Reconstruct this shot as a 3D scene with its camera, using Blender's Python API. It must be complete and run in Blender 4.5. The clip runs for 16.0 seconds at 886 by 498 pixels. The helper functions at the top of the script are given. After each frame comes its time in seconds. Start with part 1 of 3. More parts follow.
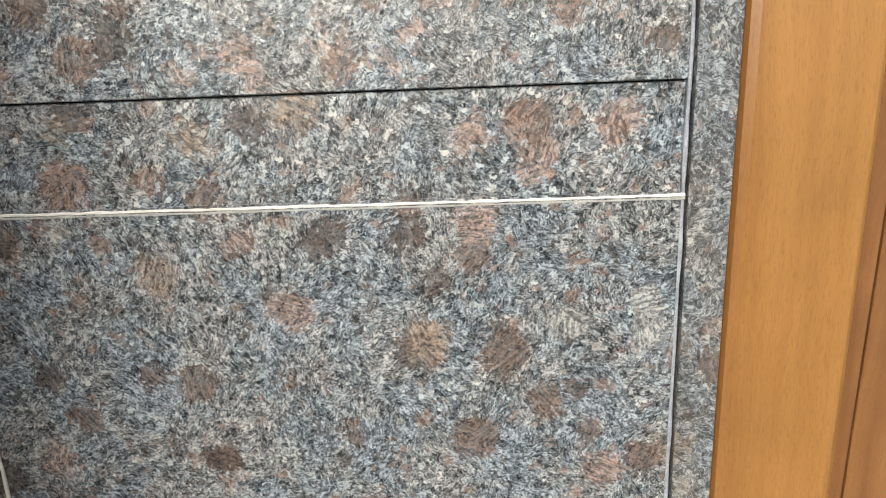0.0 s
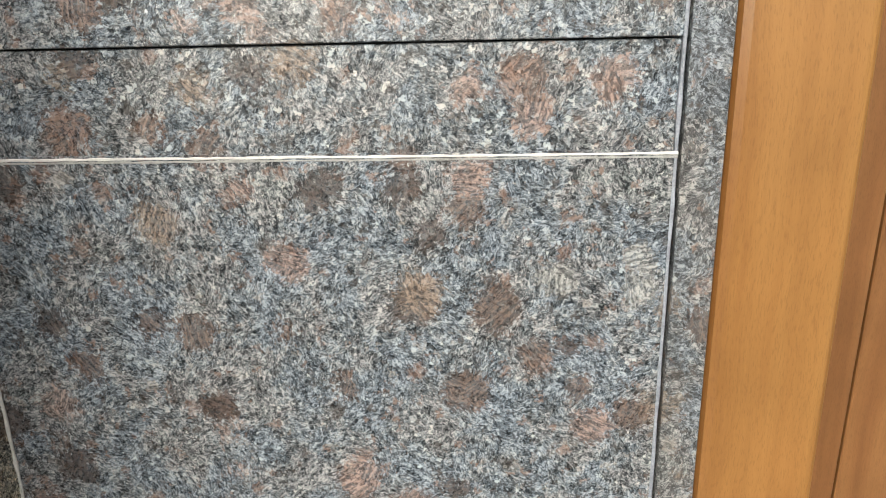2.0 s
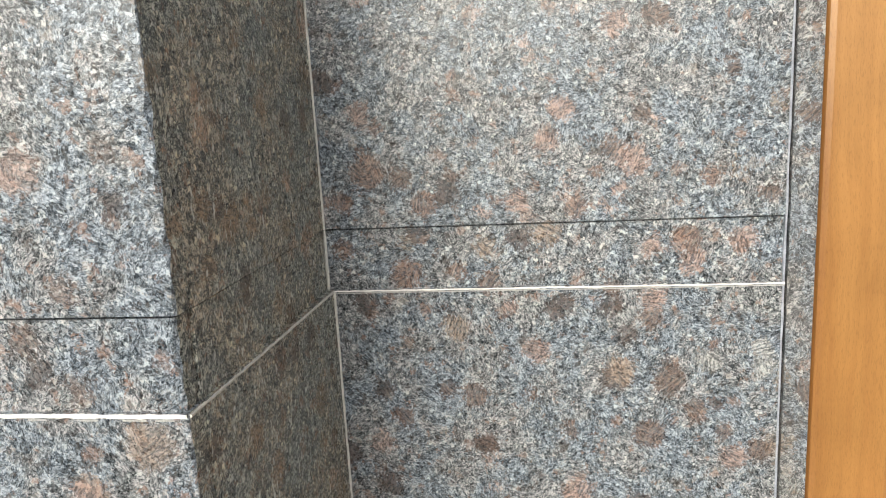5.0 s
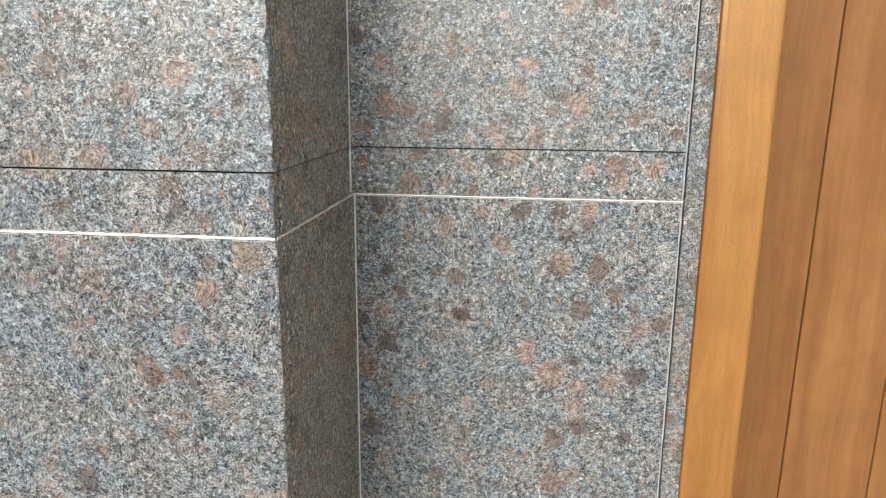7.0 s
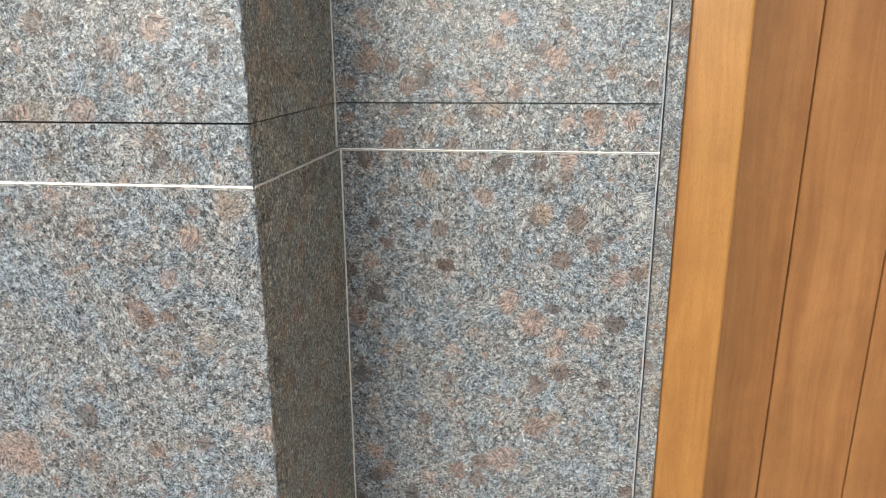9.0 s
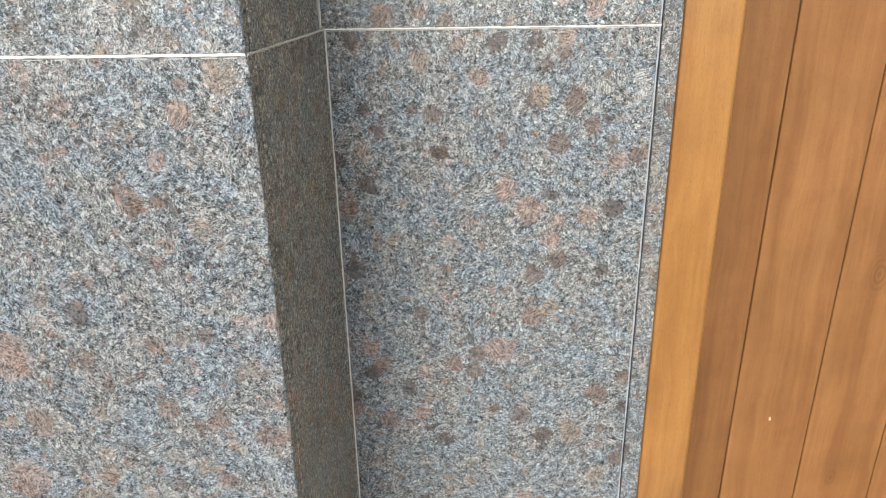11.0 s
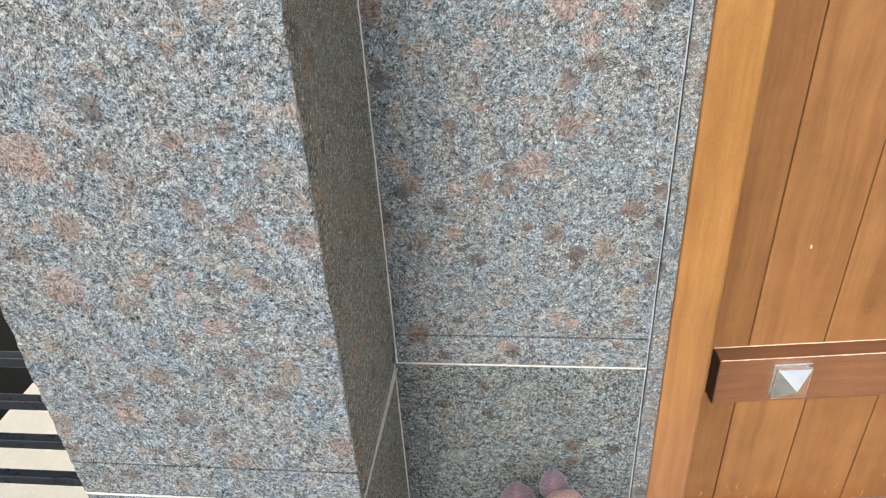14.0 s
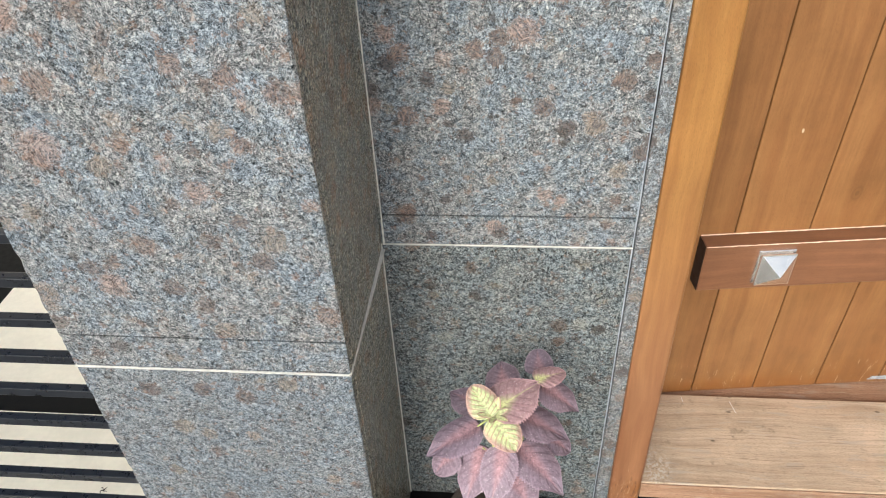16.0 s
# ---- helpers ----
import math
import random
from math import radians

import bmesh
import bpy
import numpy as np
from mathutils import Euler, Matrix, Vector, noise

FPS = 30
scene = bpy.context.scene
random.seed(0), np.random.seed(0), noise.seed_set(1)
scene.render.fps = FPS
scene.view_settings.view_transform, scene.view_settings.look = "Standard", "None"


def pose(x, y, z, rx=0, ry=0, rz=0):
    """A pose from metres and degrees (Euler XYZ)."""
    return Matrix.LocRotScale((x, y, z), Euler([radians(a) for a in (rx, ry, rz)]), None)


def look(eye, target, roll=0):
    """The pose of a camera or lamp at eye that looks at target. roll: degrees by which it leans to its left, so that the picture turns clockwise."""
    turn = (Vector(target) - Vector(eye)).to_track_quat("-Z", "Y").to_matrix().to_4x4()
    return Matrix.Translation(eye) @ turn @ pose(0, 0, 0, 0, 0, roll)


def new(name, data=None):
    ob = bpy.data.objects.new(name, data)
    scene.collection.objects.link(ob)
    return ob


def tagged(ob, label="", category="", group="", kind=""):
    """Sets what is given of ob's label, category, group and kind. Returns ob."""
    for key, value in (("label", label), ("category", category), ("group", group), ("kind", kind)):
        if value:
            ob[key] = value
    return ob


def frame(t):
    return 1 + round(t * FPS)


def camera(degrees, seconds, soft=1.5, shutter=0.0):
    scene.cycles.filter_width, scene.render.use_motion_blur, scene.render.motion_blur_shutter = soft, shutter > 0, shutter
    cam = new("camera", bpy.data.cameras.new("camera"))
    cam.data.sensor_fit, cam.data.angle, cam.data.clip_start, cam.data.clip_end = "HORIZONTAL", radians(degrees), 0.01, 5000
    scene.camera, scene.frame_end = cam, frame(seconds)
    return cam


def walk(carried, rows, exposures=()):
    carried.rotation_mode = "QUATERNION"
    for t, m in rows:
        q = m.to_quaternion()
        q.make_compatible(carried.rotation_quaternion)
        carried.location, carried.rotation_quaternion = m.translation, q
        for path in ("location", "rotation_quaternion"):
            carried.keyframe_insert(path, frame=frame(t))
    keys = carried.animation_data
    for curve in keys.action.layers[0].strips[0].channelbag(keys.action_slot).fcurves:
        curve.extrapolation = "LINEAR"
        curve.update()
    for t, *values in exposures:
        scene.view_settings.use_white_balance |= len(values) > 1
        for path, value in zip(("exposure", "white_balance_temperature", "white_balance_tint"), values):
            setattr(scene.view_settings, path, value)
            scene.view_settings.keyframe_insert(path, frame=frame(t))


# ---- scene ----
cam = camera(63.9, 16.0, 1.0)
PATH = [
    (0, (-0.006, 0.026, 1.482), (-0.087, 1.944, 0.919), -2.3),
    (0.5, (0.011, 0.026, 1.48), (-0.064, 1.947, 0.927), -2.7),
    (1, (0.011, 0.02, 1.477), (-0.049, 1.935, 0.903), -2.0),
    (1.5, (0.008, 0.016, 1.469), (-0.057, 1.932, 0.898), -1.9),
    (2, (0.002, 0.016, 1.465), (-0.107, 1.925, 0.878), -1.2),
    (2.5, (-0.006, 0.008, 1.455), (-0.176, 1.928, 0.922), -1.9),
    (3, (-0.013, 0.002, 1.475), (-0.249, 1.93, 0.999), -1.6),
    (3.5, (-0.017, -0.019, 1.495), (-0.309, 1.91, 1.054), -1.7),
    (4, (-0.032, -0.06, 1.509), (-0.31, 1.878, 1.103), -3.3),
    (4.5, (-0.06, -0.122, 1.535), (-0.325, 1.826, 1.167), -2.3),
    (5, (-0.095, -0.217, 1.557), (-0.369, 1.726, 1.172), -3.1),
    (5.2, (-0.113, -0.258, 1.556), (-0.391, 1.679, 1.142), -2.1),
    (7.3, (-0.067, -0.452, 1.527), (-0.279, 1.483, 1.072), 0.6),
    (7.5, (-0.05, -0.458, 1.526), (-0.282, 1.474, 1.063), 0.9),
    (8, (-0.02, -0.471, 1.521), (-0.305, 1.45, 1.043), 0.2),
    (8.2, (-0.015, -0.474, 1.523), (-0.318, 1.441, 1.03), 0.2),
    (10.3, (-0.087, -0.454, 1.491), (-0.238, 1.436, 0.855), -1.2),
    (10.5, (-0.085, -0.455, 1.485), (-0.232, 1.425, 0.82), -1.2),
    (11, (-0.086, -0.46, 1.465), (-0.221, 1.397, 0.735), -1.1),
    (11.2, (-0.083, -0.459, 1.458), (-0.224, 1.382, 0.689), -1.3),
    (11.5, (-0.077, -0.467, 1.436), (-0.231, 1.341, 0.593), -1.4),
    (12, (-0.077, -0.472, 1.408), (-0.252, 1.295, 0.488), -1.9),
    (12.5, (-0.079, -0.47, 1.395), (-0.28, 1.266, 0.423), -2.4),
    (13, (-0.086, -0.466, 1.388), (-0.299, 1.246, 0.377), -2.9),
    (13.5, (-0.087, -0.463, 1.384), (-0.302, 1.238, 0.353), -3.3),
    (14, (-0.09, -0.46, 1.379), (-0.304, 1.235, 0.339), -3.4),
    (14.5, (-0.091, -0.458, 1.377), (-0.293, 1.229, 0.322), -3.2),
    (15, (-0.09, -0.463, 1.36), (-0.282, 1.181, 0.237), -2.8),
    (15.5, (-0.091, -0.471, 1.34), (-0.271, 1.128, 0.153), -2.8),
    (16, (-0.088, -0.48, 1.329), (-0.268, 1.081, 0.092), -3.0),
]
walk(cam, [(t, look(eye, target, roll)) for t, eye, target, roll in PATH], [(0.0, -0.10, 6300, 4), (2.0, -0.15, 6250, 4), (4.0, -0.04, 6250, 4), (5.0, 0.10, 6250, 4), (8.0, 0.02, 6300, 4), (12.0, 0.16, 6010, 4), (14.0, 0.17, 5980, 3), (15.0, 0.15, 6000, 3), (16.0, 0.10, 6020, 3)])

# ---- world, sun, exposure ----
world = bpy.data.worlds.new("sky")
scene.world = world
world.use_nodes = True
wt = world.node_tree
sky = wt.nodes.new("ShaderNodeTexSky")
sky.sky_type, sky.sun_disc = "NISHITA", False
sky.sun_elevation, sky.sun_rotation = radians(26), radians(196)
sky.dust_density, sky.air_density = 6.0, 0.6
wt.nodes["Background"].inputs["Strength"].default_value = 0.15
wt.links.new(sky.outputs["Color"], wt.nodes["Background"].inputs["Color"])

sun = new("sun", bpy.data.lights.new("sun", "SUN"))
sun.data.energy, sun.data.angle, sun.data.color = 2.75, radians(50), (1.0, 0.97, 0.935)
sun.matrix_world = look((-1.0, -3.6, 1.85), (0, 0, 0))


# ---- material helpers ----
class Graph:
    """A short way to write node trees."""

    def __init__(self, name):
        self.mat = bpy.data.materials.new(name)
        self.mat.use_nodes = True
        self.tree = self.mat.node_tree
        self.shader = self.tree.nodes["Principled BSDF"]

    def put(self, socket, value):
        if isinstance(value, bpy.types.NodeSocket):
            self.tree.links.new(value, socket)
        elif isinstance(value, tuple) and len(value) == 3 and socket.type == "RGBA":
            socket.default_value = (*value, 1)
        else:
            socket.default_value = value

    def node(self, kind, **inputs):
        n = self.tree.nodes.new("ShaderNode" + kind)
        for key, value in inputs.items():
            self.put(n.inputs[key.replace("_", " ")], value)
        return n

    def math(self, op, a, b=0.0, clamp=False):
        n = self.tree.nodes.new("ShaderNodeMath")
        n.operation, n.use_clamp = op, clamp
        self.put(n.inputs[0], a), self.put(n.inputs[1], b)
        return n.outputs[0]

    def vec(self, op, a, b=(0, 0, 0)):
        n = self.tree.nodes.new("ShaderNodeVectorMath")
        n.operation = op
        self.put(n.inputs[0], a), self.put(n.inputs[1], b)
        return n.outputs["Value"] if op in ("DISTANCE", "LENGTH") else n.outputs["Vector"]

    def span(self, value, a, b, c=0.0, d=1.0):
        n = self.tree.nodes.new("ShaderNodeMapRange")
        n.interpolation_type = "SMOOTHSTEP"
        for k, v in enumerate((value, a, b, c, d)):
            self.put(n.inputs[k], v)
        return n.outputs[0]

    def ramp(self, value, stops, flat=False):
        n = self.tree.nodes.new("ShaderNodeValToRGB")
        if flat:
            n.color_ramp.interpolation = "CONSTANT"
        e = n.color_ramp.elements
        while len(e) < len(stops):
            e.new(0.5)
        for el, (p, c) in zip(e, stops):
            el.position, el.color = p, (*c, 1)
        self.put(n.inputs[0], value)
        return n.outputs[0]

    def mix(self, factor, a, b, kind="MIX"):
        n = self.tree.nodes.new("ShaderNodeMix")
        n.data_type, n.blend_type = "RGBA", kind
        self.put(n.inputs["Factor"], factor), self.put(n.inputs["A"], a), self.put(n.inputs["B"], b)
        return n.outputs[2]

    def noise(self, vector, scale, detail=2.0, rough=0.5):
        return self.node("TexNoise", Vector=vector, Scale=scale, Detail=detail, Roughness=rough)

    def bump(self, height, strength, distance):
        n = self.node("Bump", Strength=strength, Distance=distance, Height=height)
        self.put(self.shader.inputs["Normal"], n.outputs[0])

    def finish(self, color, rough, spec=0.5, coat=0.0, coat_rough=0.1, metal=0.0):
        for key, value in (("Base Color", color), ("Roughness", rough), ("Specular IOR Level", spec),
                           ("Coat Weight", coat), ("Coat Roughness", coat_rough), ("Metallic", metal)):
            self.put(self.shader.inputs[key], value)
        return self.mat


CRYSTAL = {"p": (0.240, 0.166, 0.138), "b": (0.106, 0.070, 0.053), "o": (0.160, 0.100, 0.074),
           "t": (0.205, 0.155, 0.118), "d": (0.055, 0.038, 0.031), "w": (0.29, 0.285, 0.27)}


def granite(name, crystals=None, axis=(0.0, 1.0, 0.0), sawn=0.0, tint=(1.0, 1.0, 1.0), share=0.36, glint=0.6, spread=1.0, gloss=0.0, fleck=0.0, bold=1.0):
    """Brown-speckled granite: feathery flakes of one or two millimetres that lie in one direction within a domain, and feldspar crystals of one to three centimetres.
    crystals: by colour, (x, z, radius). axis: the face's normal. sawn: how dull and smeared. share: the part of the cells with no crystal. spread: contrast of the flakes."""
    g = Graph(name)
    half = (0.5, 0.5, 0.5)
    pos = g.node("NewGeometry").outputs["Position"]
    wob = g.vec("SUBTRACT", g.noise(pos, 75, 4, 0.65).outputs["Color"], half)
    wob2 = g.vec("SUBTRACT", g.noise(pos, 380, 2, 0.6).outputs["Color"], half)
    grainy = g.vec("ADD", pos, g.vec("MULTIPLY", wob2, (0.005, 0.005, 0.005)))
    soft = g.vec("ADD", pos, g.vec("MULTIPLY", wob, (0.016, 0.016, 0.016)))
    ragged = g.vec("ADD", soft, g.vec("MULTIPLY", wob2, (0.012, 0.012, 0.012)))
    smooth_pos = g.vec("ADD", pos, g.vec("ADD", g.vec("MULTIPLY", wob2, (0.0016, 0.0016, 0.0016)), g.vec("MULTIPLY", wob, (0.004, 0.004, 0.004))))
    # domains of two centimetres, each with its own direction of growth
    domain = g.node("TexVoronoi", Vector=ragged, Scale=52.0)
    dm = g.node("SeparateColor", Color=domain.outputs["Color"])
    turn = g.tree.nodes.new("ShaderNodeVectorRotate")
    turn.rotation_type = "AXIS_ANGLE"
    for key, value in (("Vector", smooth_pos), ("Center", domain.outputs["Position"]), ("Axis", axis), ("Angle", g.math("MULTIPLY", dm.outputs[0], 3.1416))):
        g.put(turn.inputs[key], value)
    turned_pos = turn.outputs[0]
    feather = g.noise(g.vec("MULTIPLY", turned_pos, (510, 510, 270)), 1.0, 3, 0.65)
    feather.inputs["Distortion"].default_value = 1.3
    feather = g.span(feather.outputs["Fac"], 0.30, 0.70)
    streak = g.noise(g.vec("MULTIPLY", turned_pos, (640, 640, 70)), 1.0, 2).outputs["Fac"]
    fine = g.node("TexVoronoi", Vector=grainy, Scale=600.0)
    rnd = g.node("SeparateColor", Color=fine.outputs["Color"])
    r, r2 = rnd.outputs[0], rnd.outputs[1]
    flake = g.node("TexVoronoi", Vector=g.vec("ADD", grainy, g.vec("MULTIPLY", wob2, (0.003, 0.003, 0.003))), Scale=225.0)
    fl = g.node("SeparateColor", Color=flake.outputs["Color"])
    mid = g.span(g.noise(ragged, 130, 3, 0.65).outputs["Fac"], 0.3, 0.7)
    tone = g.math("ADD", g.math("ADD", g.math("MULTIPLY", r, 0.10), g.math("MULTIPLY", fl.outputs[0], 0.25)),
                  g.math("ADD", g.math("MULTIPLY", feather, 0.58), g.math("MULTIPLY", mid, 0.07)))
    tone = g.math("ADD", 0.5, g.math("MULTIPLY", g.math("SUBTRACT", tone, 0.5), spread))
    matrix = g.ramp(tone, [(0.16, (0.011, 0.013, 0.016)), (0.33, (0.049, 0.056, 0.063)), (0.46, (0.110, 0.123, 0.136)),
                           (0.58, (0.196, 0.213, 0.231)), (0.70, (0.305, 0.323, 0.343)), (0.84, (0.455, 0.468, 0.485))])
    # sparkle put into the colour: one flake in ten is painted bright
    shine = g.math("MULTIPLY", g.math("GREATER_THAN", fl.outputs[1], 0.90), g.span(flake.outputs["Distance"], 0.46, 0.30))
    matrix = g.mix(g.math("MULTIPLY", shine, glint), matrix, (0.56, 0.58, 0.58))
    # hues drift over some centimetres: slate blue, grey green, rosy grey
    drift = g.noise(soft, 24, 4, 0.65).outputs["Fac"]
    hue = g.math("ADD", g.math("ADD", g.math("MULTIPLY", rnd.outputs[2], 0.24), g.math("MULTIPLY", dm.outputs[1], 0.22)), g.math("MULTIPLY", g.span(drift, 0.34, 0.66), 0.54))
    matrix = g.mix(0.82 - 0.5 * gloss, matrix, g.ramp(hue, [(0.0, (0.86, 0.965, 1.07)), (0.36, (0.925, 0.99, 1.04)), (0.52, (1.0, 1.01, 0.97)),
                                             (0.68, (1.11, 0.995, 0.93)), (0.86, (1.03, 1.02, 0.93))]), "MULTIPLY")
    # dark, reddish and pale grains of half a centimetre
    for scale, dark, red, pale in ((115.0, 0.30, 0.72, 0.06), (62.0, 0.08, 0.78, 0.04)):
        spot = g.node("TexVoronoi", Vector=ragged, Scale=scale)
        sp = g.node("SeparateColor", Color=spot.outputs["Color"])
        round_ = g.span(g.math("ADD", spot.outputs["Distance"], g.math("MULTIPLY", g.math("SUBTRACT", r, 0.5), 0.10)), g.math("ADD", 0.28, g.math("MULTIPLY", sp.outputs[1], 0.18)), 0.18)
        own = g.span(streak, 0.38, 0.62, 0.45, 1.55)
        for test, value, amount, colour in (("LESS_THAN", dark, 0.72, (0.046, 0.037, 0.031)), ("GREATER_THAN", red, 0.62, (0.190, 0.124, 0.096)), ("COMPARE", 0.5, 0.5, (0.33, 0.30, 0.27))):
            pick = g.math(test, sp.outputs[0], value)
            if test == "COMPARE":
                pick.node.inputs[2].default_value = pale
            matrix = g.mix(g.math("MULTIPLY", g.math("MULTIPLY", round_, pick), amount), matrix, g.mix(1.0, colour, own, "MULTIPLY"))
    gain = g.span(streak, 0.38, 0.62, 0.42, 1.65)
    keep = g.span(g.math("ADD", g.math("ADD", g.math("MULTIPLY", r2, 0.35), g.math("MULTIPLY", feather, 0.45)), g.math("MULTIPLY", mid, 0.25)), 0.22, 0.74, 0.24 * bold, 0.86 * bold)
    frayed = g.math("MULTIPLY", g.math("SUBTRACT", g.math("ADD", r, feather), 1.0), 0.0035)
    big = g.node("TexVoronoi", Vector=ragged, Scale=30.0)
    cell = g.node("SeparateColor", Color=big.outputs["Color"])
    c1, c2, c3 = cell.outputs
    limit = g.math("ADD", 0.16, g.math("MULTIPLY", c3, 0.26))
    mask = g.math("MULTIPLY", g.span(g.math("ADD", big.outputs["Distance"], g.math("MULTIPLY", frayed, 30.0)), g.math("ADD", limit, 0.09), limit), g.math("GREATER_THAN", c1, share))
    feld = g.ramp(c2, [(0.0, CRYSTAL["d"]), (0.12, CRYSTAL["b"]), (0.32, (0.185, 0.150, 0.118)), (0.50, CRYSTAL["t"]), (0.70, (0.31, 0.235, 0.205)), (0.88, CRYSTAL["p"])], flat=True)
    col = g.mix(g.math("MULTIPLY", mask, keep), matrix, g.mix(1.0, feld, gain, "MULTIPLY"))
    for key, spots in (crystals or {}).items():
        total = None
        flatpos = g.vec("MULTIPLY", ragged, (1, 0, 1))
        for x, z, size in spots:
            one = g.span(g.math("ADD", g.vec("DISTANCE", flatpos, (x, 0, z)), frayed), size * 1.22, size * 0.86)
            total = one if total is None else g.math("MAXIMUM", total, one)
        col = g.mix(g.math("MULTIPLY", total, keep), col, g.mix(1.0, CRYSTAL[key], gain, "MULTIPLY"))
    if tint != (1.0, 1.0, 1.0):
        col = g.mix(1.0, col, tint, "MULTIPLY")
    if fleck:
        # pale marks painted in for the specular glints on this face
        painted_glints = g.noise(g.vec("MULTIPLY", smooth_pos, (270, 270, 130)), 1.0, 2).outputs["Fac"]
        col = g.mix(g.span(painted_glints, 0.62, 0.69, 0.0, fleck), col, (0.70, 0.70, 0.64))
    if sawn:
        smear = g.noise(g.vec("MULTIPLY", pos, (140, 140, 40)), 1.0, 4, 0.65).outputs["Fac"]
        col = g.mix(sawn, col, g.ramp(smear, [(0.3, (0.06, 0.055, 0.05)), (0.5, (0.17, 0.155, 0.14)), (0.7, (0.34, 0.31, 0.28))]))
        return g.finish(col, 0.5, 0.4)
    # each grain is cut at its own slight angle, so that single grains glint
    tilt = g.vec("MULTIPLY", g.vec("SUBTRACT", fine.outputs["Color"], half), (0.18 - 0.12 * gloss,) * 3)
    facet = g.vec("NORMALIZE", g.vec("ADD", g.node("NewGeometry").outputs["Normal"], tilt))
    n = g.node("Bump", Strength=0.30 - 0.2 * gloss, Distance=0.0006, Height=g.math("ADD", r, g.math("MULTIPLY", g.noise(pos, 900, 2).outputs["Fac"], 0.6)), Normal=facet)
    g.put(g.shader.inputs["Normal"], n.outputs[0])
    return g.finish(col, g.span(r2, 0.0, 1.0, 0.14, 0.42 - 0.12 * gloss), 0.55)


def wood(name, dark, light, axis, gloss=0.35, worn=0.0, scuffs=False, knots=(), redder_dimmer=False, scrape=None):
    """Varnished timber, its grain along one axis (0, 1 or 2) of the object."""
    g = Graph(name)
    pos = g.node("TexCoord").outputs["Object"]
    rand = g.node("ObjectInfo").outputs["Random"]
    pos = g.vec("ADD", pos, g.node("CombineXYZ", X=g.math("MULTIPLY", rand, 7.0), Y=g.math("MULTIPLY", rand, 3.0), Z=g.math("MULTIPLY", rand, 5.0)).outputs[0])
    bend = g.noise(pos, 5, 2).outputs["Color"]
    pos = g.vec("ADD", pos, g.vec("MULTIPLY", g.vec("SUBTRACT", bend, (0.5, 0.5, 0.5)), (0.03, 0.03, 0.03)))
    wide = [34.0, 34.0, 34.0]
    thin = [1500.0, 1500.0, 1500.0]
    wide[axis], thin[axis] = 1.3, 190.0
    bands = g.noise(g.vec("MULTIPLY", pos, tuple(wide)), 1.0, 4, 0.6).outputs["Fac"]
    pores = g.noise(g.vec("MULTIPLY", pos, tuple(thin)), 1.0, 3, 0.6).outputs["Fac"]
    col = g.mix(g.span(bands, 0.3, 0.72), dark, light)
    fibre = [210.0, 210.0, 210.0]
    fibre[axis] = 5.0
    col = g.mix(g.span(g.noise(g.vec("MULTIPLY", pos, tuple(fibre)), 1.0, 3, 0.6).outputs["Fac"], 0.35, 0.65, 0.35 if worn else 0.2, 0.0), col, tuple(0.72 * v for v in dark))
    col = g.mix(g.span(pores, 0.51, 0.66, 0.0, 0.6 if worn else 0.28), col, tuple(0.5 * v for v in dark))
    col = g.mix(g.span(pores, 0.45, 0.2, 0.0, 0.25 if worn else 0.15), col, tuple(min(1, 1.3 * v) for v in light))
    blot = g.noise(pos, 9, 3, 0.6).outputs["Fac"]
    col = g.mix(1.0, col, g.ramp(blot, [(0.3, (0.84, 0.82, 0.80)), (0.7, (1.08, 1.05, 1.03))]), "MULTIPLY")
    if worn:
        spots = g.noise(g.vec("MULTIPLY", pos, tuple(5 * v if v < 2 else v for v in wide)), 1.7, 5, 0.7).outputs["Fac"]
        col = g.mix(g.span(spots, 0.52, 0.66, 0.0, worn), col, (0.44, 0.385, 0.33))
        col = g.mix(g.span(g.noise(pos, 26, 4, 0.7).outputs["Fac"], 0.60, 0.72, 0.0, worn * 0.8), col, (0.13, 0.09, 0.06))
    else:
        fleck = g.node("TexVoronoi", Vector=g.vec("MULTIPLY", pos, (9, 9, 4)), Scale=1.0)
        col = g.mix(g.span(fleck.outputs["Distance"], 0.022, 0.012, 0.0, 0.7), col, (0.75, 0.62, 0.45))
    for x, z, size in knots:
        here = g.vec("MULTIPLY", g.vec("ADD", g.node("TexCoord").outputs["Object"], g.vec("MULTIPLY", g.vec("SUBTRACT", bend, (0.5, 0.5, 0.5)), (0.02, 0.0, 0.02))), (1.0, 0.0, 0.6))
        near = g.vec("DISTANCE", here, (x, 0.0, 0.6 * z))
        ring = g.math("SINE", g.math("MULTIPLY", near, 900.0))
        col = g.mix(g.math("MULTIPLY", g.span(near, size * 2.4, size * 0.6), g.span(ring, -0.6, 0.8, 0.15, 0.5)), col, tuple(0.45 * v for v in dark))
    if redder_dimmer:
        # timber turns redder downwards; the weaker light there is put in too
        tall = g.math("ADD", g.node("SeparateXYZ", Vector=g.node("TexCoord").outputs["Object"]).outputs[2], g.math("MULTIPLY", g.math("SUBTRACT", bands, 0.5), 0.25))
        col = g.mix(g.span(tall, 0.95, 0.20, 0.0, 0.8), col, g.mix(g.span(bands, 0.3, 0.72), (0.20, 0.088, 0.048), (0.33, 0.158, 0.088)))
